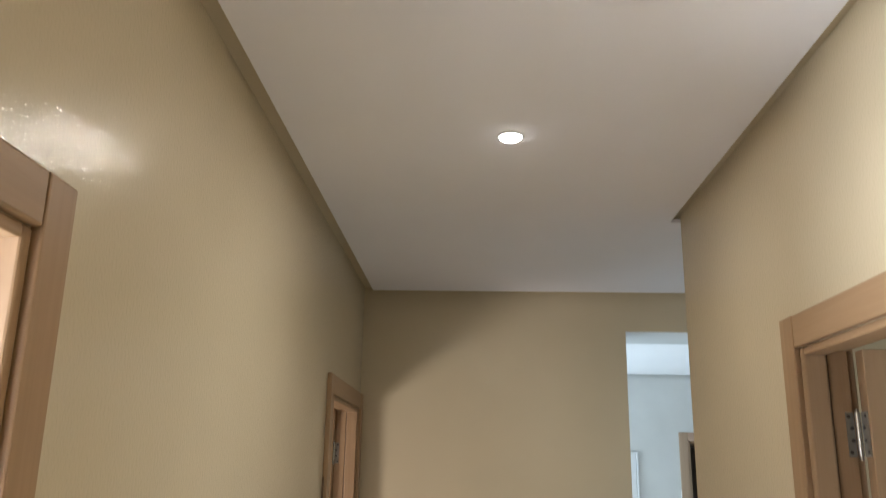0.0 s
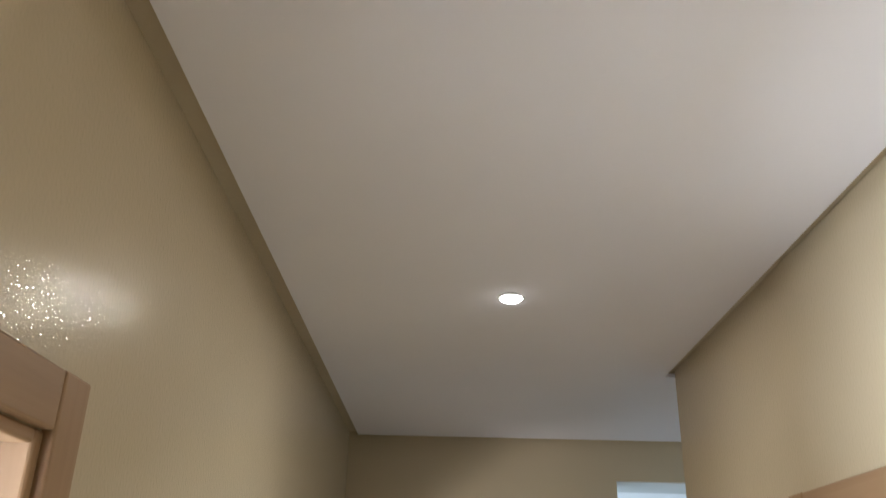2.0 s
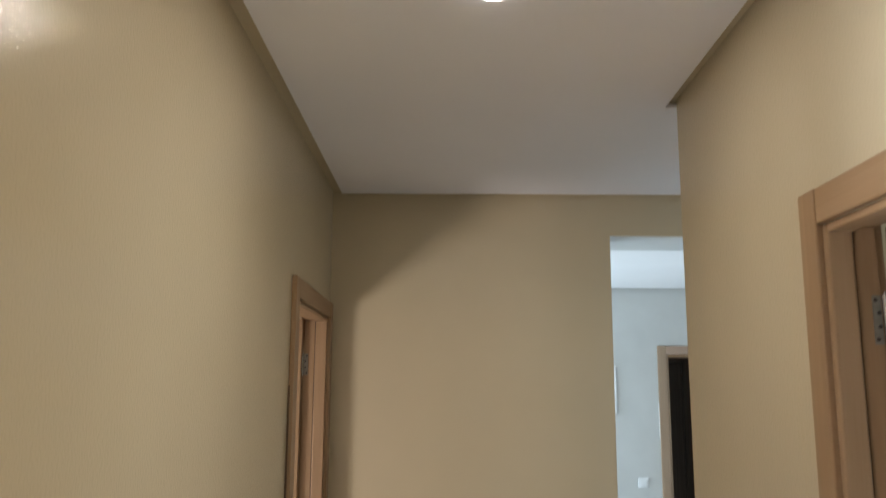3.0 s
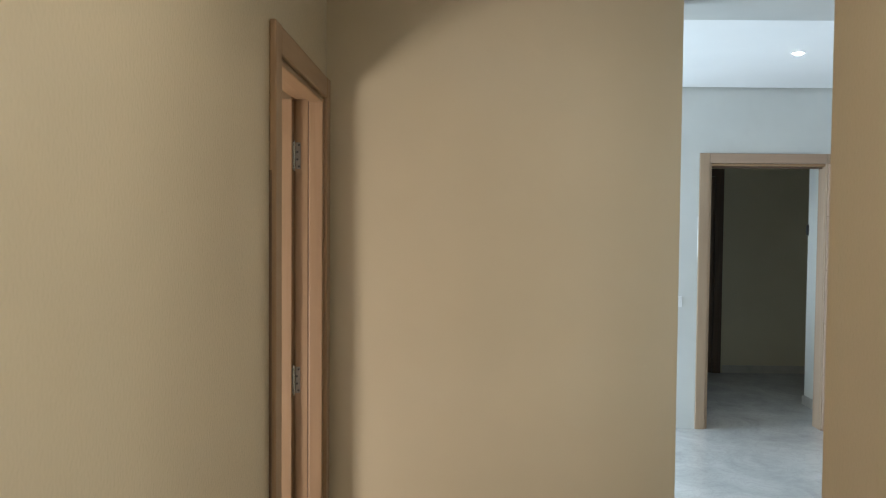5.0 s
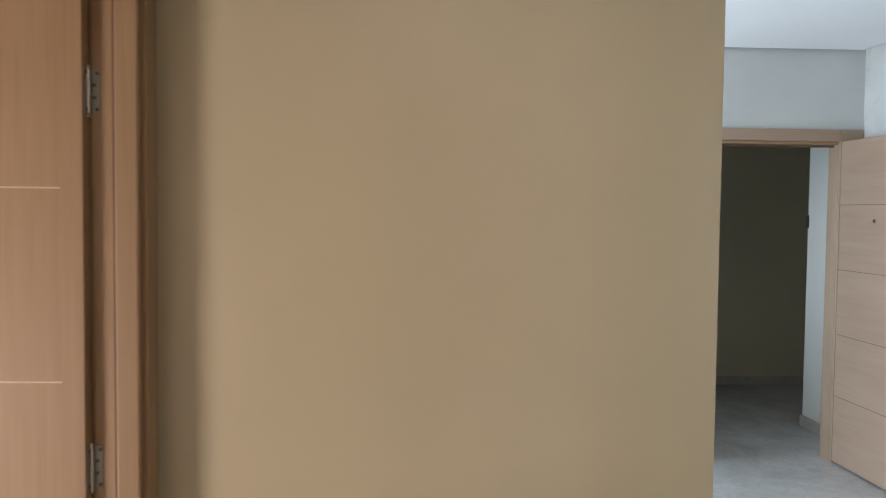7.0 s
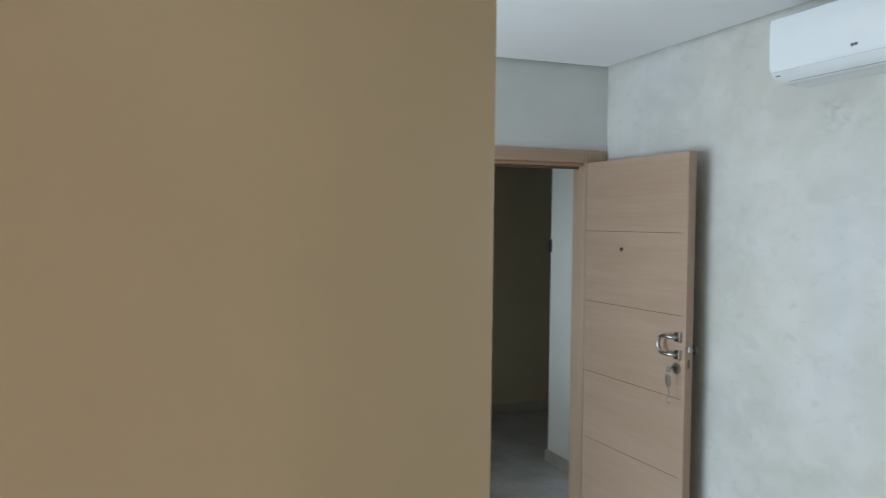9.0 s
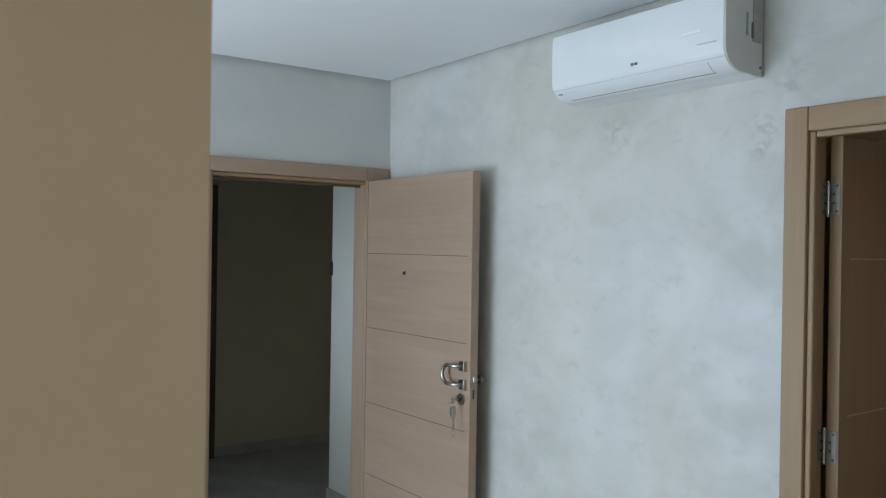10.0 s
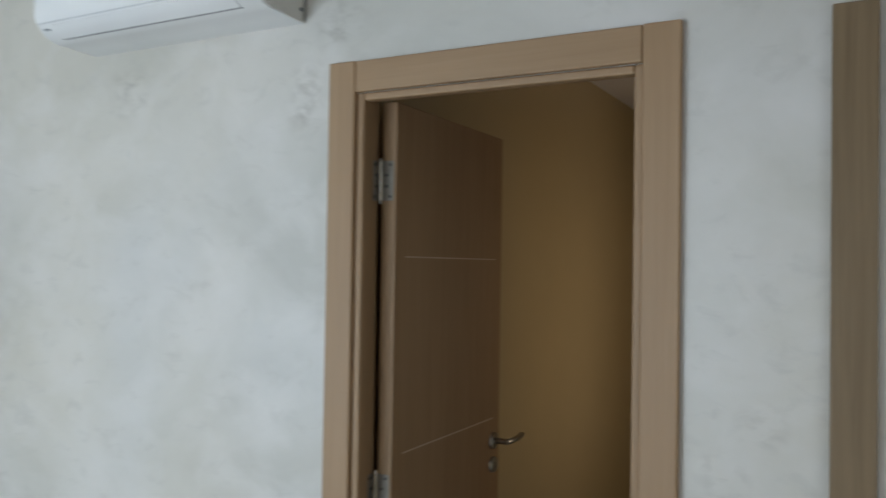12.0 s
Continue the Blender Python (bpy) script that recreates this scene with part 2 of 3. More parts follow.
def mesh_of(name, bm, material, smooth=False):
    me = bpy.data.meshes.new(name)
    bmesh.ops.recalc_face_normals(bm, faces=bm.faces[:])
    bm.to_mesh(me)
    bm.free()
    me.materials.append(material)
    if smooth:
        for f in me.polygons:
            f.use_smooth = True
        me.set_sharp_from_angle(angle=radians(35))
    return me


def part(name, bm, material, parent, label="", at=None, smooth=False):
    ob = new(name, mesh_of(name, bm, material, smooth))
    ob.parent = parent
    if at is not None:
        ob.matrix_local = at
    return tagged(ob, label)


def solid(name, bm, material, label, category, kind="structure", smooth=False):
    return tagged(new(name, mesh_of(name, bm, material, smooth)), label, category, "", kind)


def thing(name, m, label, category, group="", kind=""):
    ob = new(name)
    ob.matrix_world = m
    ob.empty_display_size = 0.1
    return tagged(ob, label, category, group, kind)


def tube(name, pts, r, material, parent, at=None, cyclic=False, label=""):
    """A round bar along smooth points, as a mesh."""
    cu = bpy.data.curves.new(name, "CURVE")
    cu.dimensions, cu.bevel_depth, cu.bevel_resolution, cu.use_fill_caps = "3D", r, 4, True
    sp = cu.splines.new("POLY")
    sp.points.add(len(pts) - 1)
    for p, q in zip(sp.points, pts):
        p.co = (*q, 1)
    sp.use_cyclic_u = cyclic
    tmp = bpy.data.objects.new("tmp", cu)
    scene.collection.objects.link(tmp)
    me = bpy.data.meshes.new_from_object(tmp.evaluated_get(bpy.context.evaluated_depsgraph_get()))
    bpy.data.objects.remove(tmp)
    bpy.data.curves.remove(cu)
    me.materials.clear()
    me.materials.append(material)
    for f in me.polygons:
        f.use_smooth = True
    ob = new(name, me)
    ob.parent = parent
    if at is not None:
        ob.matrix_local = at
    return tagged(ob, label)


# ---- plan, in metres ----
H_COR, H_LIV = 2.66, 2.595       # ceilings of corridor and living room
X_R = 1.346                      # right wall of the corridor
Y_E = 3.05                       # wall with the entrance door
X_OPEN, Y_BACK, Z_OPEN = 1.370, 0.20, 2.465
Y_TURN = -1.297
Y_BEAM = 0.42
X_W = -1.7                       # window wall of the living room
TOP = 2.86
D_TOP = 2.043                    # doorways off the corridor
D4_TOP = 2.052                   # doorway in the stuccoed wall

# ---- setting ----
solid("ground", boxes((-40, 40, -40, 40, -0.5, -0.02)), M_SLAB, "grey concrete ground around the flat", "ground")
solid("floor", boxes((-3.0, 6.5, -6.2, 6.5, -0.02, 0.0)), M_FLOOR, "polished pale grey marble floor", "floor")
solid("ceiling_slab", boxes((-3.2, 6.7, -6.4, 6.7, TOP, TOP + 0.2)), M_SLAB, "raw concrete slab above the ceilings", "ceiling")

G, G_R = 0.051, 0.037
solid("ceiling_corridor", prism([(G, -6.0), (X_R - G_R, -6.0), (X_R - G_R, Y_TURN + 0.008), (X_S - G, Y_TURN + 0.008), (X_S - G, -G), (G, -G)], "z", H_COR, H_COR + 0.014),
      M_CEIL, "white plaster ceiling with a shadow gap", "ceiling")
solid("ceiling_recess", boxes((0, X_R, -6.1, 0, H_COR + 0.024, H_COR + 0.045), (X_R, X_S, Y_TURN, 0, H_COR + 0.024, H_COR + 0.045)), M_BEIGE, "beige painted back of the shadow gap", "ceiling")
G2 = 0.03
solid("ceiling_living_room", boxes((X_W + G2, X_S - G2, Y_BEAM + 0.005, Y_E - G2, H_LIV, H_LIV + 0.014)), M_CEIL_L, "white plaster ceiling with a shadow gap", "ceiling")

solid("ceiling_living_recess", boxes((X_W, X_S, Y_BEAM, Y_E, H_LIV + 0.04, H_LIV + 0.06)), M_GREY, "grey painted back of the shadow gap", "ceiling")

# wall left of the corridor, with two doorways
D1 = (-0.9155, -0.0935)
D0 = (-4.05, -3.248)
TW = 0.10
solid("wall_west", boxes((-TW, 0, -6.2, D0[0], 0, TOP), (-TW, 0, D0[0], D0[1], D_TOP, TOP), (-TW, 0, D0[1], D1[0], 0, TOP),
                         (-TW, 0, D1[0], D1[1], D_TOP, TOP), (-TW, 0, D1[1], 0, 0, TOP)), M_BEIGE, "beige satin-painted corridor wall with roller texture", "wall")
# wall at the end of the corridor, and the beam over the wide opening
solid("wall_north", boxes((-3.0, X_OPEN, 0.0, Y_BACK, 0, TOP), (X_W, X_OPEN, Y_BACK, Y_BEAM, Z_OPEN, TOP)), M_BEIGE, "beige satin-painted end wall of the corridor", "wall")
solid("beam_living_side", boxes((X_OPEN, X_S, 0.03, Y_BEAM, Z_OPEN, TOP)), M_GREY, "grey painted beam over the wide opening", "beam")
solid("beam", boxes((X_OPEN, X_S, 0.0, 0.03, Z_OPEN, TOP)), M_BEIGE, "beige painted beam over the wide opening", "beam")
# wall right of the corridor
RD = (-3.062, -2.294)
solid("wall_east", boxes((X_R, X_R + TW, -6.2, RD[0], 0, TOP), (X_R, X_R + TW, RD[0], RD[1], D_TOP, TOP), (X_R, X_R + TW, RD[1], Y_TURN, 0, TOP)),
      M_BEIGE, "beige satin-painted corridor wall beside an open door", "wall")
solid("wall_passage", boxes((X_R + TW, 1.95, Y_TURN - TW, Y_TURN, 0, TOP), (2.95, 4.6, Y_TURN - TW, Y_TURN, 0, TOP), (1.95, 2.95, Y_TURN - TW, Y_TURN, 0, 0.95), (1.95, 2.95, Y_TURN - TW, Y_TURN, 2.05, TOP)), M_BEIGE, "beige painted side wall of the passage with an added, unseen window", "wall")
solid("wall_south", boxes((-TW, 0.1, -6.2, -6.1, 0, TOP), (1.2, X_R + TW, -6.2, -6.1, 0, TOP), (0.1, 1.2, -6.2, -6.1, 0, TOP)), M_BEIGE, "beige painted wall at the corridor's start", "wall")
# stuccoed wall with the air conditioner
D2 = (-0.152, 0.549)
TS = 0.075
solid("wall_stucco", boxes((X_S, X_S + TS, Y_TURN, D2[0], 0, TOP), (X_S, X_S + TS, D2[0], D2[1], D4_TOP, TOP), (X_S, X_S + TS, D2[1], Y_E, 0, TOP)),
      M_STUCCO, "grey trowelled stucco wall with cloudy patches", "wall")
# wall with the entrance door
EN = (2.437, 3.318)
E_TOP = 2.03
solid("wall_bay", boxes((X_W - 0.12, -1.45, Y_E, Y_E + 0.12, 0, TOP), (-1.45, -0.05, Y_E, Y_E + 0.12, 0, 0.2), (-1.45, -0.05, Y_E, Y_E + 0.12, 1.8, TOP)), M_GREY, "grey painted wall with an added, unseen second window", "wall")
solid("wall_entrance", boxes((-0.05, EN[0], Y_E, Y_E + 0.12, 0, TOP), (EN[0], EN[1] + 0.04, Y_E, Y_E + 0.12, E_TOP, TOP), (EN[1] + 0.04, 3.7, Y_E, Y_E + 0.12, 0, TOP)),
      M_GREY, "smooth grey painted wall around the entrance door", "wall")


def wall_with_window(name, x0, x1, y0, y1, wy0, wy1, z0, z1, mat, label):
    solid(name, boxes((x0, x1, y0, wy0, 0, TOP), (x0, x1, wy1, y1, 0, TOP), (x0, x1, wy0, wy1, 0, z0), (x0, x1, wy0, wy1, z1, TOP)), mat, label, "wall")


# outer walls with the unseen windows that light the rooms
wall_with_window("wall_living_west", X_W - 0.12, X_W, Y_BACK, Y_E + 0.12, 0.80, 2.74, 0.18, 1.92, M_GREY, "grey painted wall with a wide window")
wall_with_window("wall_bedroom_west", -2.32, -2.2, -3.06, 0.0, -2.62, -1.62, 0.04, 0.85, M_CEIL, "pale painted wall with a window")
wall_with_window("wall_room_west", -3.12, -3.0, -6.2, -3.06, -5.4, -3.8, 0.05, 1.5, M_CEIL, "pale painted wall with a window")
solid("wall_between_rooms", boxes((-3.0, -TW, -3.16, -3.06, 0, TOP)), M_CEIL, "pale painted wall between two rooms", "wall")
solid("wall_room_south", boxes((-3.0, -TW, -6.2, -6.1, 0, TOP)), M_CEIL, "pale painted room wall", "wall")
wall_with_window("wall_side_room_east", 4.5, 4.6, -4.6, Y_TURN - TW, -4.4, -3.0, 0.8, 2.0, M_DIMWALL, "side room wall in dimmed ochre, with an added, unseen window")
solid("wall_side_room_south", boxes((X_R + TW, 4.6, -4.7, -4.6, 0, TOP)), M_DIMWALL, "side room wall in dimmed ochre", "wall")
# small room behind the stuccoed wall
solid("wall_small_room_north", boxes((X_S + TS, 6.4, 0.66, 0.76, 0, TOP)), M_DIMWALL, "small room wall in ochre, toned darker for its dim light", "wall")
solid("wall_small_room_east", boxes((6.4, 6.5, -1.17, 0.76, 0, TOP)), M_DIMWALL, "small room wall in ochre, toned darker for its dim light", "wall")
# unseen opening added to hold the small room's warm source
solid("wall_small_room_south", boxes((4.6, 4.9, Y_TURN - TW, Y_TURN + TW, 0, TOP), (5.7, 6.5, Y_TURN - TW, Y_TURN + TW, 0, TOP), (4.9, 5.7, Y_TURN - TW, Y_TURN + TW, 0, 1.0), (4.9, 5.7, Y_TURN - TW, Y_TURN + TW, 2.0, TOP)), M_DIMWALL, "small room wall in ochre, toned darker for its dim light", "wall")
solid("ceiling_small_room", boxes((X_S + TS + 0.002, 6.4, Y_TURN + 0.1, 0.66, 2.515, 2.56)), M_CEIL, "white ceiling of a small dim room", "ceiling")
# lobby outside the entrance
solid("wall_lobby_corner", boxes((3.58, 3.7, Y_E + 0.12, 3.93, 0, TOP), (3.7, 6.4, 3.83, 3.93, 0, TOP)), M_LOBBY, "pale painted wall outside the entrance door", "wall")
solid("wall_lobby_far", boxes((1.0, 6.4, 5.37, 5.5, 0, TOP)), M_LOBBY_FAR, "stair lobby wall, cream toned darker for its dim light", "wall")
# opening added for the lobby beam; no window is known here
solid("wall_lobby_west", boxes((0.9, 1.0, Y_E + 0.12, 3.3, 0, TOP), (0.9, 1.0, 3.8, 5.55, 0, TOP), (0.9, 1.0, 3.3, 3.8, 0, 0.5), (0.9, 1.0, 3.3, 3.8, 2.1, TOP)), M_LOBBY_FAR, "stair lobby wall, cream toned darker for its dim light", "wall")
solid("wall_lobby_east", boxes((6.4, 6.5, 3.85, 5.55, 0, TOP)), M_LOBBY_FAR, "stair lobby wall, cream toned darker for its dim light", "wall")
solid("baseboard_lobby", boxes((3.34, 6.4, 5.355, 5.37, 0, 0.08), bevel=0.002), M_SKIRT, "beige stone skirting along the lobby wall", "baseboard")
solid("baseboard_corner", boxes((3.565, 3.58, Y_E + 0.13, 3.943, 0, 0.08), bevel=0.002), M_SKIRT, "beige stone skirting outside the entrance", "baseboard")


# ---- doors ----
def hinge(door, leaf, x, y, z, side, thick):
    """Butt hinge: one screwed plate on the rebate, one on the leaf's edge, and a knuckled barrel between them. side: 1 where the jamb lies towards +x."""
    h = 0.05
    x0, x1 = sorted((x, x - side * 0.0025))
    plate = part("hinge", boxes((x0, x1, y - 0.020, y - 0.002, z - h, z + h), bevel=0.001), M_HINGE, door, "nickel butt hinge plate on the jamb")
    bm = bmesh.new()
    for k in (-2, -1, 0, 1, 2):
        cyl(bm, 0.0068, 0.0185, Matrix.Translation((x - side * 0.007, y + 0.005, z + k * 0.0195)), 14)
    for k in (-1, 1):
        cyl(bm, 0.0055, 0.008, Matrix.Translation((x - side * 0.007, y + 0.005, z + k * 0.053)), 14, 0.0035)
    part("barrel", bm, M_BARREL, plate, "nickel hinge barrel with five knuckles", None, True)
    bm = bmesh.new()
    for k in (-0.04, -0.014, 0.014, 0.04):
        cyl(bm, 0.0042, 0.002, Matrix.Translation((x - side * 0.003, y - (0.008 if abs(k) < 0.03 else 0.014), z + k)) @ pose(0, 0, 0, 0, 90), 12)
    part("screw", bm, M_DARKMETAL, plate, "dark screw heads")
    wing = part("hinge", boxes((-0.0 if side > 0 else -0.0025, 0.0025 if side > 0 else 0.0, -thick + 0.006, -0.002, z - h, z + h), bevel=0.001), M_HINGE, leaf, "nickel butt hinge plate on the leaf edge")
    bm = bmesh.new()
    for k in (-0.04, -0.014, 0.014, 0.04):
        cyl(bm, 0.0042, 0.002, Matrix.Translation((side * 0.003, -0.014 if abs(k) < 0.03 else -0.024, z + k)) @ pose(0, 0, 0, 0, 90), 12)
    part("screw", bm, M_DARKMETAL, wing, "dark screw heads")


def lever(parent, m):
    """Lever handle on a round rosette, with a lock escutcheon beneath. Local z: outwards; x: along the lever; y: up."""
    bm = bmesh.new()
    cyl(bm, 0.026, 0.009, Matrix.Translation((0, 0, 0.0045)), 28, 0.024)
    cyl(bm, 0.009, 0.045, Matrix.Translation((0, 0, 0.03)), 16)
    rose = part("lever_handle", bm, M_CHROME, parent, "brushed nickel lever handle", m, True)
    tube("grip", [(0, 0, 0.046), (0.012, 0, 0.052), (0.03, 0, 0.054), (0.08, 0.001, 0.053), (0.118, 0.002, 0.050), (0.124, 0.002, 0.046)], 0.0085, M_CHROME, rose)
    bm = bmesh.new()
    cyl(bm, 0.025, 0.008, Matrix.Translation((0, -0.075, 0.004)), 28, 0.023)
    part("escutcheon", bm, M_CHROME, rose, "round lock escutcheon", None, True)
    bm = boxes((-0.004, 0.004, -0.086, -0.066, 0.004, 0.0095), bevel=0.001)
    part("keyhole", bm, M_DARKMETAL, rose)


def casing(door, W, top, cw, y, thick, front=True, wide=0.0, up=None, across=None):
    """Flat architrave: two full-height uprights and a head between them, with a softened edge."""
    s = -1 if front else 1
    y0, y1 = sorted((y, y + s * thick))
    b = 0.004
    part("casing_upright", boxes((-cw, 0.0, y0, y1, 0, top + cw), bevel=b), up or M_WOOD, door)
    part("casing_upright", boxes((W, W + cw + wide, y0, y1, 0, top + cw), bevel=b), up or M_WOOD, door)
    part("casing_head", boxes((0.0008, W - 0.0008, y0 + (0.001 if front else 0), y1 - (0 if front else 0.001), top, top + cw - 0.001), bevel=b), across or M_WOOD_X, door)


def lining(door, W, top, depth, pv):
    """Frame: a rounded front member, a dark seal and a rebate that the leaf shuts into."""
    t, ys, r = 0.020, pv - 0.052, 0.008
    part("jamb", boxes((-0.001, t, -0.006, ys, 0, top), bevel=0.006, segments=3), M_WOOD, door)
    part("jamb", boxes((W - t, W + 0.001, -0.006, ys, 0, top), bevel=0.006, segments=3), M_WOOD, door)
    part("head_jamb", boxes((t, W - t, -0.005, ys, top - t, top - 0.0005), bevel=0.005, segments=3), M_WOOD_X, door)
    part("rebate", boxes((-0.001, r, ys + 0.0045, depth, 0, top), bevel=0.002), M_WOOD, door)
    part("rebate", boxes((W - r, W + 0.001, ys + 0.0045, depth, 0, top), bevel=0.002), M_WOOD, door)
    part("rebate", boxes((r, W - r, ys + 0.0045, depth, top - r, top - 0.0005), bevel=0.002), M_WOOD_X, door)
    part("seal", boxes((0.0, r + 0.004, ys, ys + 0.004, 0, top - 0.009), (W - r - 0.004, W, ys, ys + 0.004, 0, top - 0.009), (r + 0.0045, W - r - 0.0045, ys, ys + 0.004, top - r - 0.004, top - 0.001)),
         M_GROOVE, door, "dark rubber door seal")


def room_door(name, m, W, top, depth, hinge_at_start, angle, grooves, hinges, label, handle_z=1.09, inset=0.021, setback=0.005):
    """Interior door standing open into the room behind its wall."""
    door = thing(name, m, label, "door", "doors of the flat", "structure")
    casing(door, W, top, 0.077, 0.0, 0.019)
    casing(door, W, top, 0.077, depth, 0.019, False)
    pv = depth
    lining(door, W, top, depth, pv)
    L, T, Hh = W - 0.042, 0.040, top - 0.010
    if hinge_at_start:
        at = pose(inset, pv + setback, 0, 0, 0, angle)
    else:
        at = pose(W - inset, pv + setback, 0, 0, 0, -angle)
    bm = boxes((0.0, L, -T, 0.0, 0.008, Hh) if hinge_at_start else (-L, 0.0, -T, 0.0, 0.008, Hh), bevel=0.0025)
    leaf = part("door_leaf", bm, M_WOOD, door, "light oak laminate leaf with inlaid horizontal lines", at)
    s = 1 if hinge_at_start else -1
    for z in grooves:
        x0, x1 = sorted((s * 0.05, s * (L - 0.05)))
        part("groove", boxes((x0, x1, -T - 0.0008, -T + 0.002, z - 0.002, z + 0.002)), M_GROOVE_L, leaf)
    for z in hinges:
        hinge(door, leaf, 0.008 if hinge_at_start else W - 0.008, pv, z, -s, T)
    # lever on the face towards the doorway
    hx = s * (L - 0.048)
    lever(leaf, Matrix.Translation((hx, -T, handle_z)) @ pose(0, 0, 0, 90))
    return door


d1 = room_door("door_1", pose(0, D1[0], 0, 0, 0, 90), D1[1] - D1[0], D_TOP, TW, False, 91, (0.30, 0.74, 1.18, 1.61), (0.20, 0.98, 1.825),
          "light oak room door standing open beside the corridor's end wall", inset=0.002, setback=0.006)
part("caulk_line", boxes((-0.0802, -0.0772, -0.007, -0.0006, 0.0, 1.72)), M_GROOVE, d1, "thin dark open joint along the casing")
room_door("door_2", pose(0, D0[0], 0, 0, 0, 90), D0[1] - D0[0], D_TOP, TW, False, 90, (0.30, 0.74, 1.18, 1.61), (0.20, 0.98, 1.825),
          "light oak room door standing open in the beige wall")
room_door("door_3", pose(X_R, RD[1], 0, 0, 0, -90), RD[1] - RD[0], D_TOP, TW, True, 88, (0.27, 0.715, 1.16, 1.656), (0.28, 1.065, 1.845),
          "light oak room door standing open into a side room", setback=0.012)
room_door("door_4", pose(X_S, D2[1], 0, 0, 0, -90), D2[1] - D2[0], D4_TOP, TS, True, 91, (0.27, 0.715, 1.16, 1.656), (0.28, 1.065, 1.845),
          "light oak door open into a dim room beside the air conditioner")

# dark upright trim further along the stuccoed wall
solid("trim", boxes((X_S - 0.022, X_S - 0.001, -0.573, -0.496, 0, 2.12), bevel=0.004), M_WOOD_MID, "olive brown wooden upright trim on the stucco wall", "trim")

# entrance door
entrance = thing("entrance_door", pose(EN[0], Y_E, 0), "light oak entrance door standing open with keys in its lock", "door", "", "structure")
W_E = EN[1] - EN[0]
casing(entrance, W_E, E_TOP, 0.074, 0.0, 0.02, True, 0.066, M_WOOD_V, M_WOOD_H)
part("jamb", boxes((-0.001, 0.022, 0.0, 0.12, 0, E_TOP), bevel=0.004), M_WOOD_V, entrance)
part("jamb", boxes((W_E - 0.003, W_E + 0.04, 0.0, 0.12, 0, E_TOP), bevel=0.004), M_WOOD_V, entrance)
part("head_jamb", boxes((0.022, W_E - 0.003, 0.001, 0.12, E_TOP - 0.02, E_TOP - 0.0005), bevel=0.004), M_WOOD_X, entrance)
part("seal", boxes((0.022, W_E - 0.004, 0.05, 0.064, E_TOP - 0.034, E_TOP - 0.02), bevel=0.002), M_GROOVE, entrance, "dark door seal")
# the leaf: local x runs from the hinges to the free edge, y towards the stuccoed wall
ELEN, ET = 0.915, 0.046
leaf = part("door_leaf", boxes((0.0, ELEN, 0.0, ET, 0.012, 2.028), bevel=0.003), M_WOOD_H, entrance,
            "light oak leaf with horizontal grain and dark grooves", pose(W_E + 0.004, -0.024, 0, 0, 0, -88.7))
for z in (0.43, 0.82, 1.228, 1.633):
    part("groove", boxes((0.006, ELEN - 0.03, -0.0008, 0.004, z - 0.0017, z + 0.0017)), M_GROOVE, leaf)
for z in (0.25, 1.05, 1.8):
    bm = bmesh.new()
    cyl(bm, 0.008, 0.11, Matrix.Translation((-0.004, ET + 0.004, z)), 14)
    part("hinge", bm, M_CHROME, leaf, "nickel barrel hinge", None, True)
part("filler_strip", boxes((-0.0785, -0.0745, -0.006, -0.0006, 1.32, 1.62)), M_BRIGHT, entrance, "thin pale strip of filler beside the casing")
# peephole
bm = bmesh.new()
cyl(bm, 0.011, 0.006, Matrix.Translation((0.368, -0.003, 1.537)) @ pose(0, 0, 0, 90), 24)
peep = part("peephole", bm, M_CHROME, leaf, "small nickel peephole", None, True)
bm = bmesh.new()
cyl(bm, 0.006, 0.003, Matrix.Translation((0.368, -0.0068, 1.537)) @ pose(0, 0, 0, 90), 16)
part("lens", bm, M_DARKMETAL, peep)
# D-shaped pull on two dark mounts
pull = part("pull_handle", boxes((ELEN - 0.068, ELEN - 0.032, -0.014, 0.0, 1.101, 1.146), (ELEN - 0.068, ELEN - 0.032, -0.014, 0.0, 1.014, 1.059), bevel=0.003),
            M_DARKMETAL, leaf, "dark mounts of a curved nickel pull")
part("mount_edge", boxes((ELEN - 0.031, ELEN - 0.024, -0.018, 0.0, 1.099, 1.148), (ELEN - 0.031, ELEN - 0.024, -0.018, 0.0, 1.012, 1.061), bevel=0.001), M_CHROME, pull)
pts = [(ELEN - 0.05, -0.013, 1.123), (ELEN - 0.05, -0.024, 1.123), (ELEN - 0.06, -0.034, 1.123), (ELEN - 0.09, -0.040, 1.123)]
for k in range(9):
    a = radians(90 + k * 22.5)
    pts.append((ELEN - 0.115 + 0.043 * math.cos(a), -0.041, 1.080 + 0.043 * math.sin(a)))
pts += [(ELEN - 0.09, -0.040, 1.037), (ELEN - 0.06, -0.034, 1.037), (ELEN - 0.05, -0.024, 1.037), (ELEN - 0.05, -0.013, 1.037)]
tube("bar", pts, 0.0095, M_CHROME, pull, None, False, "curved nickel bar")
# lock cylinder, latch and bolt on the free edge
bm = bmesh.new()
cyl(bm, 0.027, 0.010, Matrix.Translation((ELEN - 0.058, -0.005, 0.968)) @ pose(0, 0, 0, 90), 28)
lock = part("lock_rosette", bm, M_CHROME, leaf, "round nickel lock rosette", None, True)
bm = bmesh.new()
cyl(bm, 0.011, 0.008, Matrix.Translation((ELEN - 0.058, -0.013, 0.968)) @ pose(0, 0, 0, 90), 20)
part("cylinder", bm, M_DARKMETAL, lock)
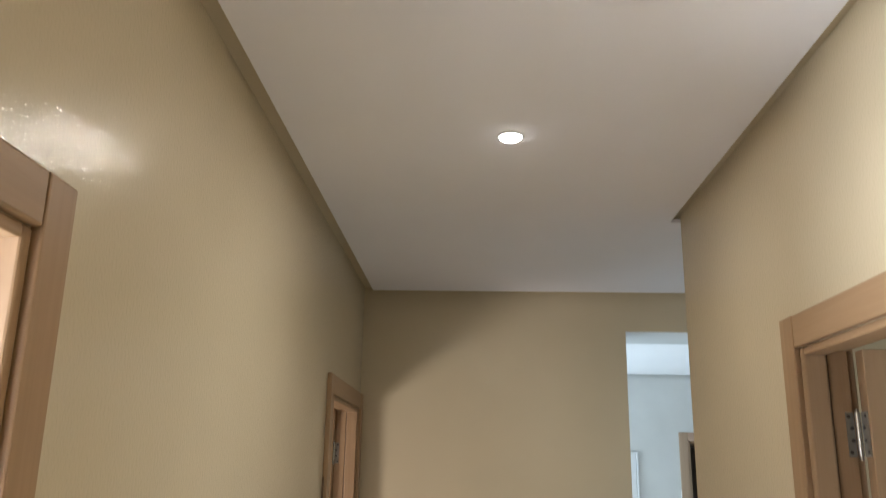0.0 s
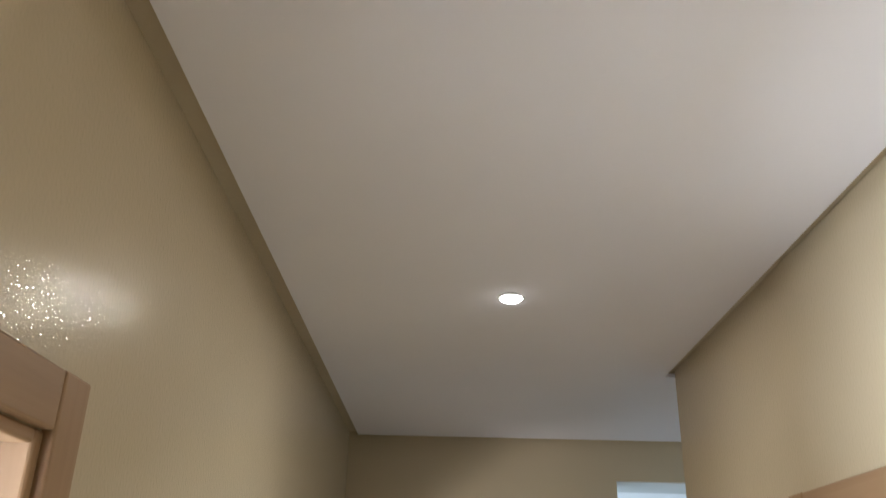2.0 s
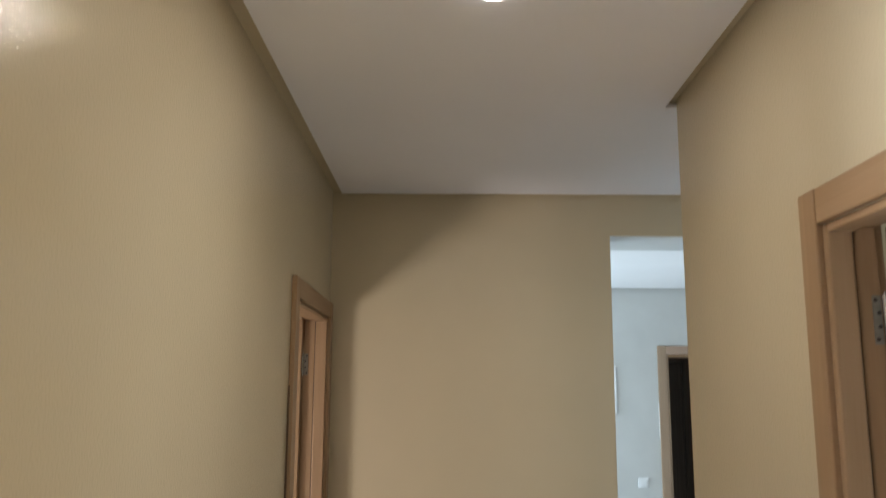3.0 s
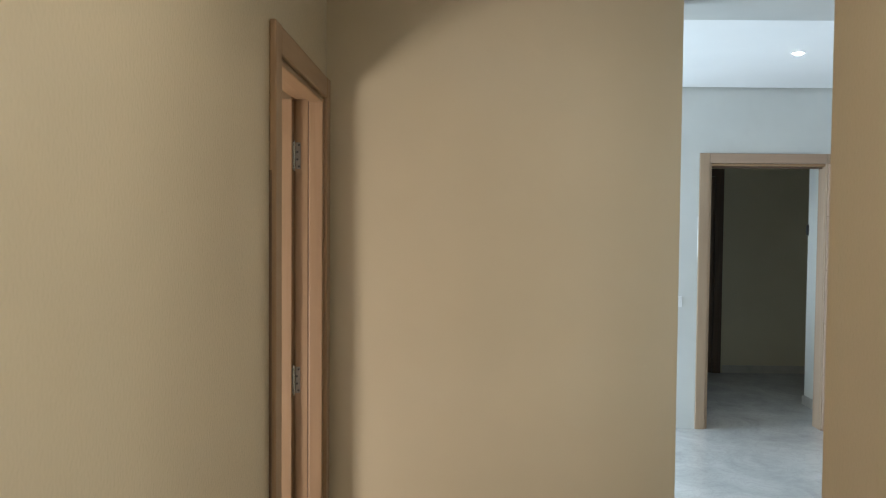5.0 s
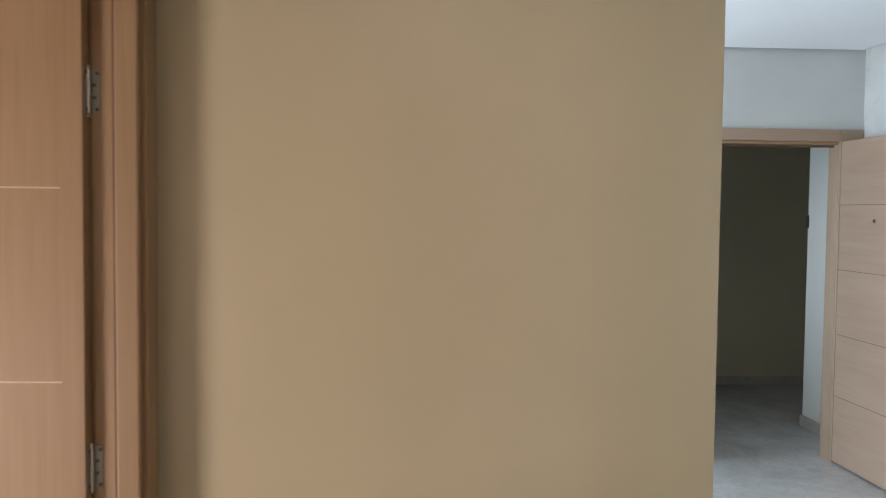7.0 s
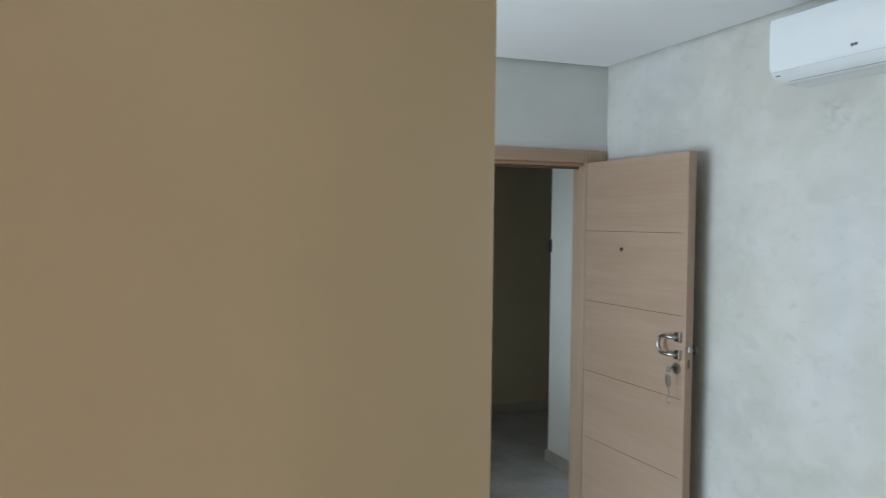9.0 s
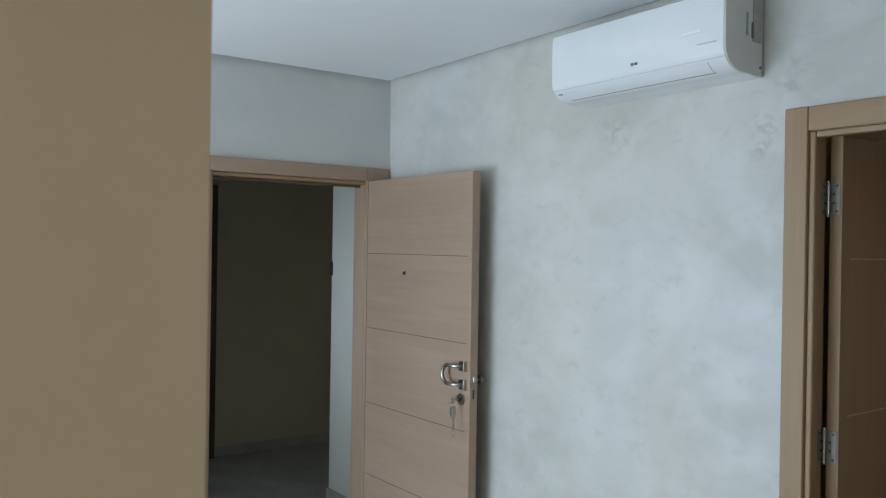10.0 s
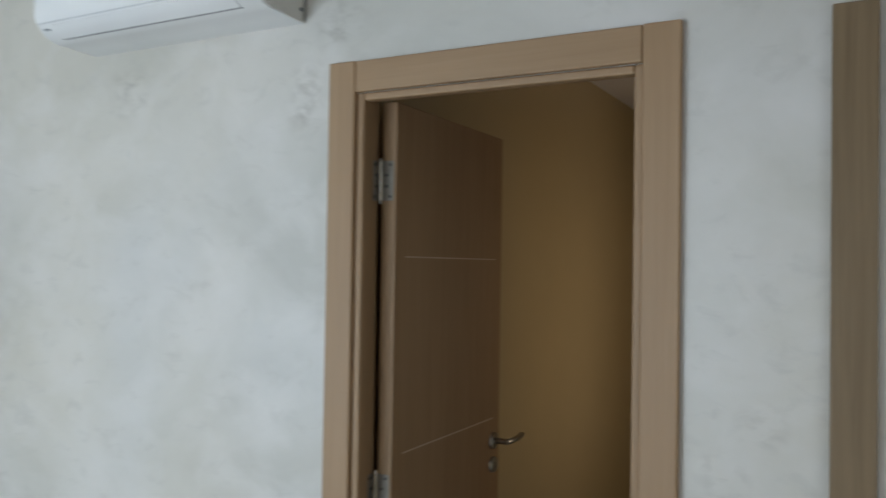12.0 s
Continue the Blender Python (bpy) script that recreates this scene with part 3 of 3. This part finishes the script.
part("latch", boxes((ELEN - 0.001, ELEN + 0.012, 0.014, 0.030, 1.055, 1.082), bevel=0.002), M_CHROME, leaf, "nickel latch tongue on the leaf's edge")
part("bolt", boxes((ELEN - 0.001, ELEN + 0.002, 0.017, 0.027, 0.975, 1.018), bevel=0.0008), M_DARKMETAL, leaf, "dark deadbolt slot")
bm = bmesh.new()
cyl(bm, 0.010, 0.05, Matrix.Translation((ELEN - 0.05, ET + 0.024, 1.053)) @ pose(0, 0, 0, 90), 16)
cyl(bm, 0.021, 0.016, Matrix.Translation((ELEN - 0.05, ET + 0.052, 1.053)) @ pose(0, 0, 0, 90), 20)
part("knob", bm, M_CHROME, leaf, "nickel knob on the far face", None, True)

# keys hanging in the lock
KX = EN[0] + W_E + 0.004
kbase = pose(KX, Y_E - 0.024, 0, 0, 0, -88.7)
keys = thing("key_bunch", kbase @ Matrix.Translation((ELEN - 0.058, -0.017, 0.968)), "nickel key with a tag and ring hanging in the lock", "keys")
part("key", boxes((-0.0015, 0.0015, -0.026, 0.004, -0.004, 0.004), (-0.002, 0.002, -0.048, -0.022, -0.014, 0.012), bevel=0.0008), M_CHROME, keys)
bm = bmesh.new()
for z0, z1, w0, w1 in ((-0.024, -0.044, 0.010, 0.015), (-0.044, -0.062, 0.015, 0.013), (-0.062, -0.082, 0.013, 0.006)):
    a = [bm.verts.new((x, -0.040 + s * w0, z0)) for x in (-0.005, 0.005) for s in (-1, 1)]
    c = [bm.verts.new((x, -0.040 + s * w1, z1)) for x in (-0.005, 0.005) for s in (-1, 1)]
    for p, q in ((0, 1), (1, 3), (3, 2), (2, 0)):
        bm.faces.new((a[p], a[q], c[q], c[p]))
    bm.faces.new((a[0], a[1], a[3], a[2]))
    bm.faces.new((c[0], c[1], c[3], c[2]))
part("fob", bm, M_CHROME, keys, "shiny metal key head", pose(0, 0, 0, 6, 0, 0))
part("fob_inlay", boxes((-0.0058, 0.0058, -0.050, -0.032, -0.058, -0.036), bevel=0.001), M_STEEL, keys, "dull grey inlay", pose(0, 0, 0, 6, 0, 0))
part("blade", boxes((-0.0015, 0.0015, -0.044, -0.036, -0.128, -0.080), (-0.0015, 0.0015, -0.048, -0.0435, -0.118, -0.108), bevel=0.0006), M_CHROME, keys, "nickel key blade", pose(0, 0, 0, 6, 0, 0))
ring = [(0.0, -0.028 + 0.014 * math.cos(a), -0.152 + 0.015 * math.sin(a)) for a in [k * math.tau / 20 for k in range(20)]]
tube("key_ring", ring, 0.0016, M_CHROME, keys, None, True, "thin wire ring")
tube("chain", [(0.0, -0.027, -0.124), (0.002, -0.030, -0.130), (0.0, -0.028, -0.138)], 0.002, M_CHROME, keys)

# ---- ceiling lamp ----
def downlight(x, y, z, label, watts, colour):
    lamp = thing("downlight", pose(x, y, z), label, "ceiling lamp")
    bm = bmesh.new()
    prof = [(0.031, -0.001), (0.033, -0.004), (0.038, -0.003), (0.040, 0.0), (0.031, 0.0)]
    rings = []
    for r, h in prof:
        rings.append([bm.verts.new((r * math.cos(k * math.tau / 40), r * math.sin(k * math.tau / 40), h)) for k in range(40)])
    for a, b in zip(rings, rings[1:] + rings[:1]):
        for k in range(40):
            bm.faces.new((a[k], a[(k + 1) % 40], b[(k + 1) % 40], b[k]))
    part("trim_ring", bm, M_WHITE_MATT, lamp, "white trim ring", None, True)
    bm = bmesh.new()
    bmesh.ops.create_uvsphere(bm, u_segments=36, v_segments=14, radius=0.0305, matrix=Matrix.Diagonal((1, 1, 0.5, 1)))
    bmesh.ops.bisect_plane(bm, geom=bm.verts[:] + bm.edges[:] + bm.faces[:], plane_co=(0, 0, 0.001), plane_no=(0, 0, 1), clear_outer=True)
    part("diffuser", bm, M_LAMP, lamp, "glowing round diffuser", None, True)
    ld = bpy.data.lights.new("downlight_beam", "AREA")
    ld.shape, ld.size, ld.energy, ld.color = "DISK", 0.078, watts, colour
    lo = new("downlight_beam", ld)
    lo.matrix_world = pose(x, y, z - 0.022)


downlight(0.675, -2.098, H_COR, "small round white downlight lit in the corridor ceiling", 5.0, (1.0, 0.93, 0.82))
downlight(2.54, 1.74, H_LIV, "small round white downlight lit in the living room ceiling", 0.4, (0.9, 0.96, 1.0))

# ---- air conditioner on the stuccoed wall ----
AY0, AY1, AZ0 = 0.718, 1.512, 2.246
AW = AY1 - AY0
ac = thing("air_conditioner", pose(X_S, AY1, AZ0, 0, 0, -90), "white wall-mounted split air conditioner with a curved front", "air conditioner")
# local x along the wall, y into the wall (front is negative y), z up from the underside


def ac_profile(k=0.0):
    pts = [(0.0, 0.0), (-0.06, 0.002)]
    for i in range(9):
        a = radians(-80 - i * 10.5)
        pts.append((-0.118 + (0.090 - k) * math.cos(a), 0.092 + (0.088 - k) * math.sin(a)))
    pts += [(-0.206 + k, 0.17), (-0.204 + k, 0.240), (-0.199 + k, 0.257 - k), (-0.182, 0.267 - k), (-0.14, 0.277 - k), (-0.05, 0.303 - k), (0.0, 0.312 - k)]
    return pts


def ac_slice(x0, x1, k):
    bm = bmesh.new()
    pr = ac_profile(k)
    lo_ = [bm.verts.new((x0, y, z)) for y, z in pr]
    hi_ = [bm.verts.new((x1, y, z)) for y, z in pr]
    c = len(pr)
    for i in range(c):
        bm.faces.new((lo_[i], lo_[(i + 1) % c], hi_[(i + 1) % c], hi_[i]))
    bm.faces.new(lo_[::-1])
    bm.faces.new(hi_)
    return bm


part("body", ac_slice(0.004, AW - 0.006, 0.0), M_WHITE, ac, "glossy white curved shell", None, True)
part("end_cap", ac_slice(AW - 0.0055, AW, 0.002), M_SIDE, ac, "end cap with its shade put into a warm grey", None, True)
part("end_cap", ac_slice(0.0, 0.0035, 0.002), M_SIDE, ac, "end cap with its shade put into a warm grey", None, True)


def front_run(i0, i1, lift):
    """Points on the curved front between two profile points, lifted off the shell."""
    pr = ac_profile(0.0)[i0:i1 + 1]
    out = []
    for j, (y, z) in enumerate(pr):
        ay, az = pr[max(0, j - 1)]
        by, bz = pr[min(len(pr) - 1, j + 1)]
        t = Vector((by - ay, bz - az)).normalized()
        out.append((y - t.y * lift, z + t.x * lift))
    return out


def on_front(x0, x1, i0, i1, lift):
    """A thin solid that follows the curved front."""
    ring = front_run(i0, i1, lift) + front_run(i0, i1, -0.004)[::-1]
    bm = bmesh.new()
    a = [bm.verts.new((x0, y, z)) for y, z in ring]
    c = [bm.verts.new((x1, y, z)) for y, z in ring]
    k = len(ring)
    for j in range(k):
        bm.faces.new((a[j], a[(j + 1) % k], c[(j + 1) % k], c[j]))
    h = k // 2
    for side in (a, c):
        for j in range(h - 1):
            bm.faces.new((side[j], side[j + 1], side[k - 2 - j], side[k - 1 - j]))
    return bm


part("louvre", on_front(0.062, AW - 0.078, 5, 8, 0.0016), M_WHITE, ac, "closed white air outlet louvre", None, True)
part("outlet_seam", boxes((0.058, AW - 0.074, -0.1518, -0.140, 0.0082, 0.0095)), M_INK, ac, "dark slot below the louvre")
part("panel_seam", boxes((0.006, AW - 0.007, -0.1972, -0.185, 0.0450, 0.0460)), M_SEAM, ac, "thin seam under the front panel")
part("louvre_edge", on_front(AW - 0.0770, AW - 0.0755, 5, 8, 0.0012), M_SEAM, ac, "thin dark edge of the louvre", None, True)
part("base_plate", boxes((0.012, AW + 0.004, -0.010, -0.001, 0.004, 0.265), bevel=0.002), M_STEEL, ac, "thin mounting plate")
# short white glint on the panel, painted as a thin raised bar
part("glint_mark", boxes((AW - 0.165, AW - 0.088, -0.2085, -0.203, 0.136, 0.143)), M_BRIGHT, ac, "pale oblong glint painted on the front panel")
part("print_bar", boxes((AW - 0.105, AW - 0.032, -0.2090, -0.203, 0.0945, 0.0968)), M_SEAM, ac, "small pale grey line of print")
bm = bmesh.new()
cyl(bm, 0.0065, 0.002, Matrix.Translation((0.415, -0.2070, 0.080)) @ pose(0, 0, 0, 90), 20)
box(bm, 0.425, 0.429, -0.2078, -0.203, 0.076, 0.085)
box(bm, 0.4315, 0.437, -0.2078, -0.203, 0.076, 0.085)
part("emblem", bm, M_INK, ac, "small grey round emblem with two bars")
part("corner_mark", boxes((0.022, 0.029, -0.187, -0.17, 0.028, 0.033), (0.033, 0.042, -0.187, -0.17, 0.028, 0.033)), M_LINE, ac, "two small grey marks")
part("side_plate", boxes((AW - 0.001, AW + 0.0035, -0.062, -0.018, 0.11, 0.262), bevel=0.001), M_STEEL, ac, "metal side plate with a slot")
part("side_slot", boxes((AW, AW + 0.0045, -0.068, -0.060, 0.12, 0.17)), M_INK, ac, "dark slot")
part("side_label", boxes((AW, AW + 0.001, -0.098, -0.086, 0.125, 0.20)), M_LINE, ac, "grey side label")
bm = bmesh.new()
cyl(bm, 0.005, 0.004, Matrix.Translation((AW + 0.002, -0.018, 0.03)) @ pose(0, 0, 0, 0, 90), 14)
part("screw", bm, M_INK, ac, "dark screw")

# ---- distribution box and light switch on the entrance wall ----
BX0, BX1, BZ0, BZ1 = 1.665, 2.010, 1.53, 1.936
cab = thing("distribution_box", pose(BX0, Y_E, BZ0), "white flush distribution box with a closed hinged cover", "fuse box")
bw, bh = BX1 - BX0, BZ1 - BZ0
part("frame", boxes((0, bw, -0.014, -0.0005, 0, 0.016), (0, bw, -0.014, -0.0005, bh - 0.016, bh), (0, 0.016, -0.014, -0.0005, 0.0165, bh - 0.0165), (bw - 0.018, bw, -0.014, -0.0005, 0.0165, bh - 0.0165), bevel=0.004), M_WHITE_MATT, cab, "raised white frame")
cover = part("cover", boxes((0.020, bw - 0.022, -0.011, -0.0005, 0.020, bh - 0.020), bevel=0.003), M_WHITE_MATT, cab, "plain white hinged cover")
part("catch", boxes((bw - 0.046, bw - 0.036, -0.0135, -0.0105, bh * 0.46, bh * 0.55), bevel=0.001), M_WHITE, cover, "small white catch")

sw = thing("light_switch", pose(2.209, Y_E, 0.975), "white square light switch on the grey wall", "light switch")
part("plate", boxes((-0.042, 0.042, -0.009, -0.0005, -0.042, 0.042), bevel=0.003), M_WHITE, sw)
part("rocker", boxes((-0.027, 0.027, -0.0135, -0.009, -0.027, 0.027), bevel=0.002), M_WHITE, sw, "white rocker", None)

# ---- lobby things ----
ld_ = thing("lobby_door", pose(2.385, 5.37, 0), "closed dark brown wooden door across the lobby", "door")
part("door_leaf", boxes((0.0, 0.84, -0.03, -0.001, 0.005, 2.05), bevel=0.004), M_WOOD_DARK, ld_)
part("casing_upright", boxes((0.842, 0.93, -0.04, -0.001, 0, 2.13), bevel=0.004), M_WOOD_DARK, ld_)
part("casing_upright", boxes((-0.09, -0.002, -0.04, -0.001, 0, 2.13), bevel=0.004), M_WOOD_DARK, ld_)
part("casing_head", boxes((-0.0015, 0.8415, -0.04, -0.001, 2.052, 2.13), bevel=0.004), M_WOOD_DARK, ld_)
bell = thing("bell_push", pose(3.58, 3.922, 1.52), "small dark oval bell push on the lobby wall", "bell push")
bm = bmesh.new()
cyl(bm, 0.024, 0.018, Matrix.Translation((-0.009, 0, 0)) @ Matrix.Diagonal((1, 0.3, 2.0, 1)) @ pose(0, 0, 0, 0, -90), 32, 0.021)
part("base", bm, M_DARKMETAL, bell, "", None, True)
bm = bmesh.new()
cyl(bm, 0.005, 0.005, Matrix.Translation((-0.0195, 0, 0)) @ pose(0, 0, 0, 0, -90), 20, 0.004)
part("button", bm, M_INK, bell, "", None, True)
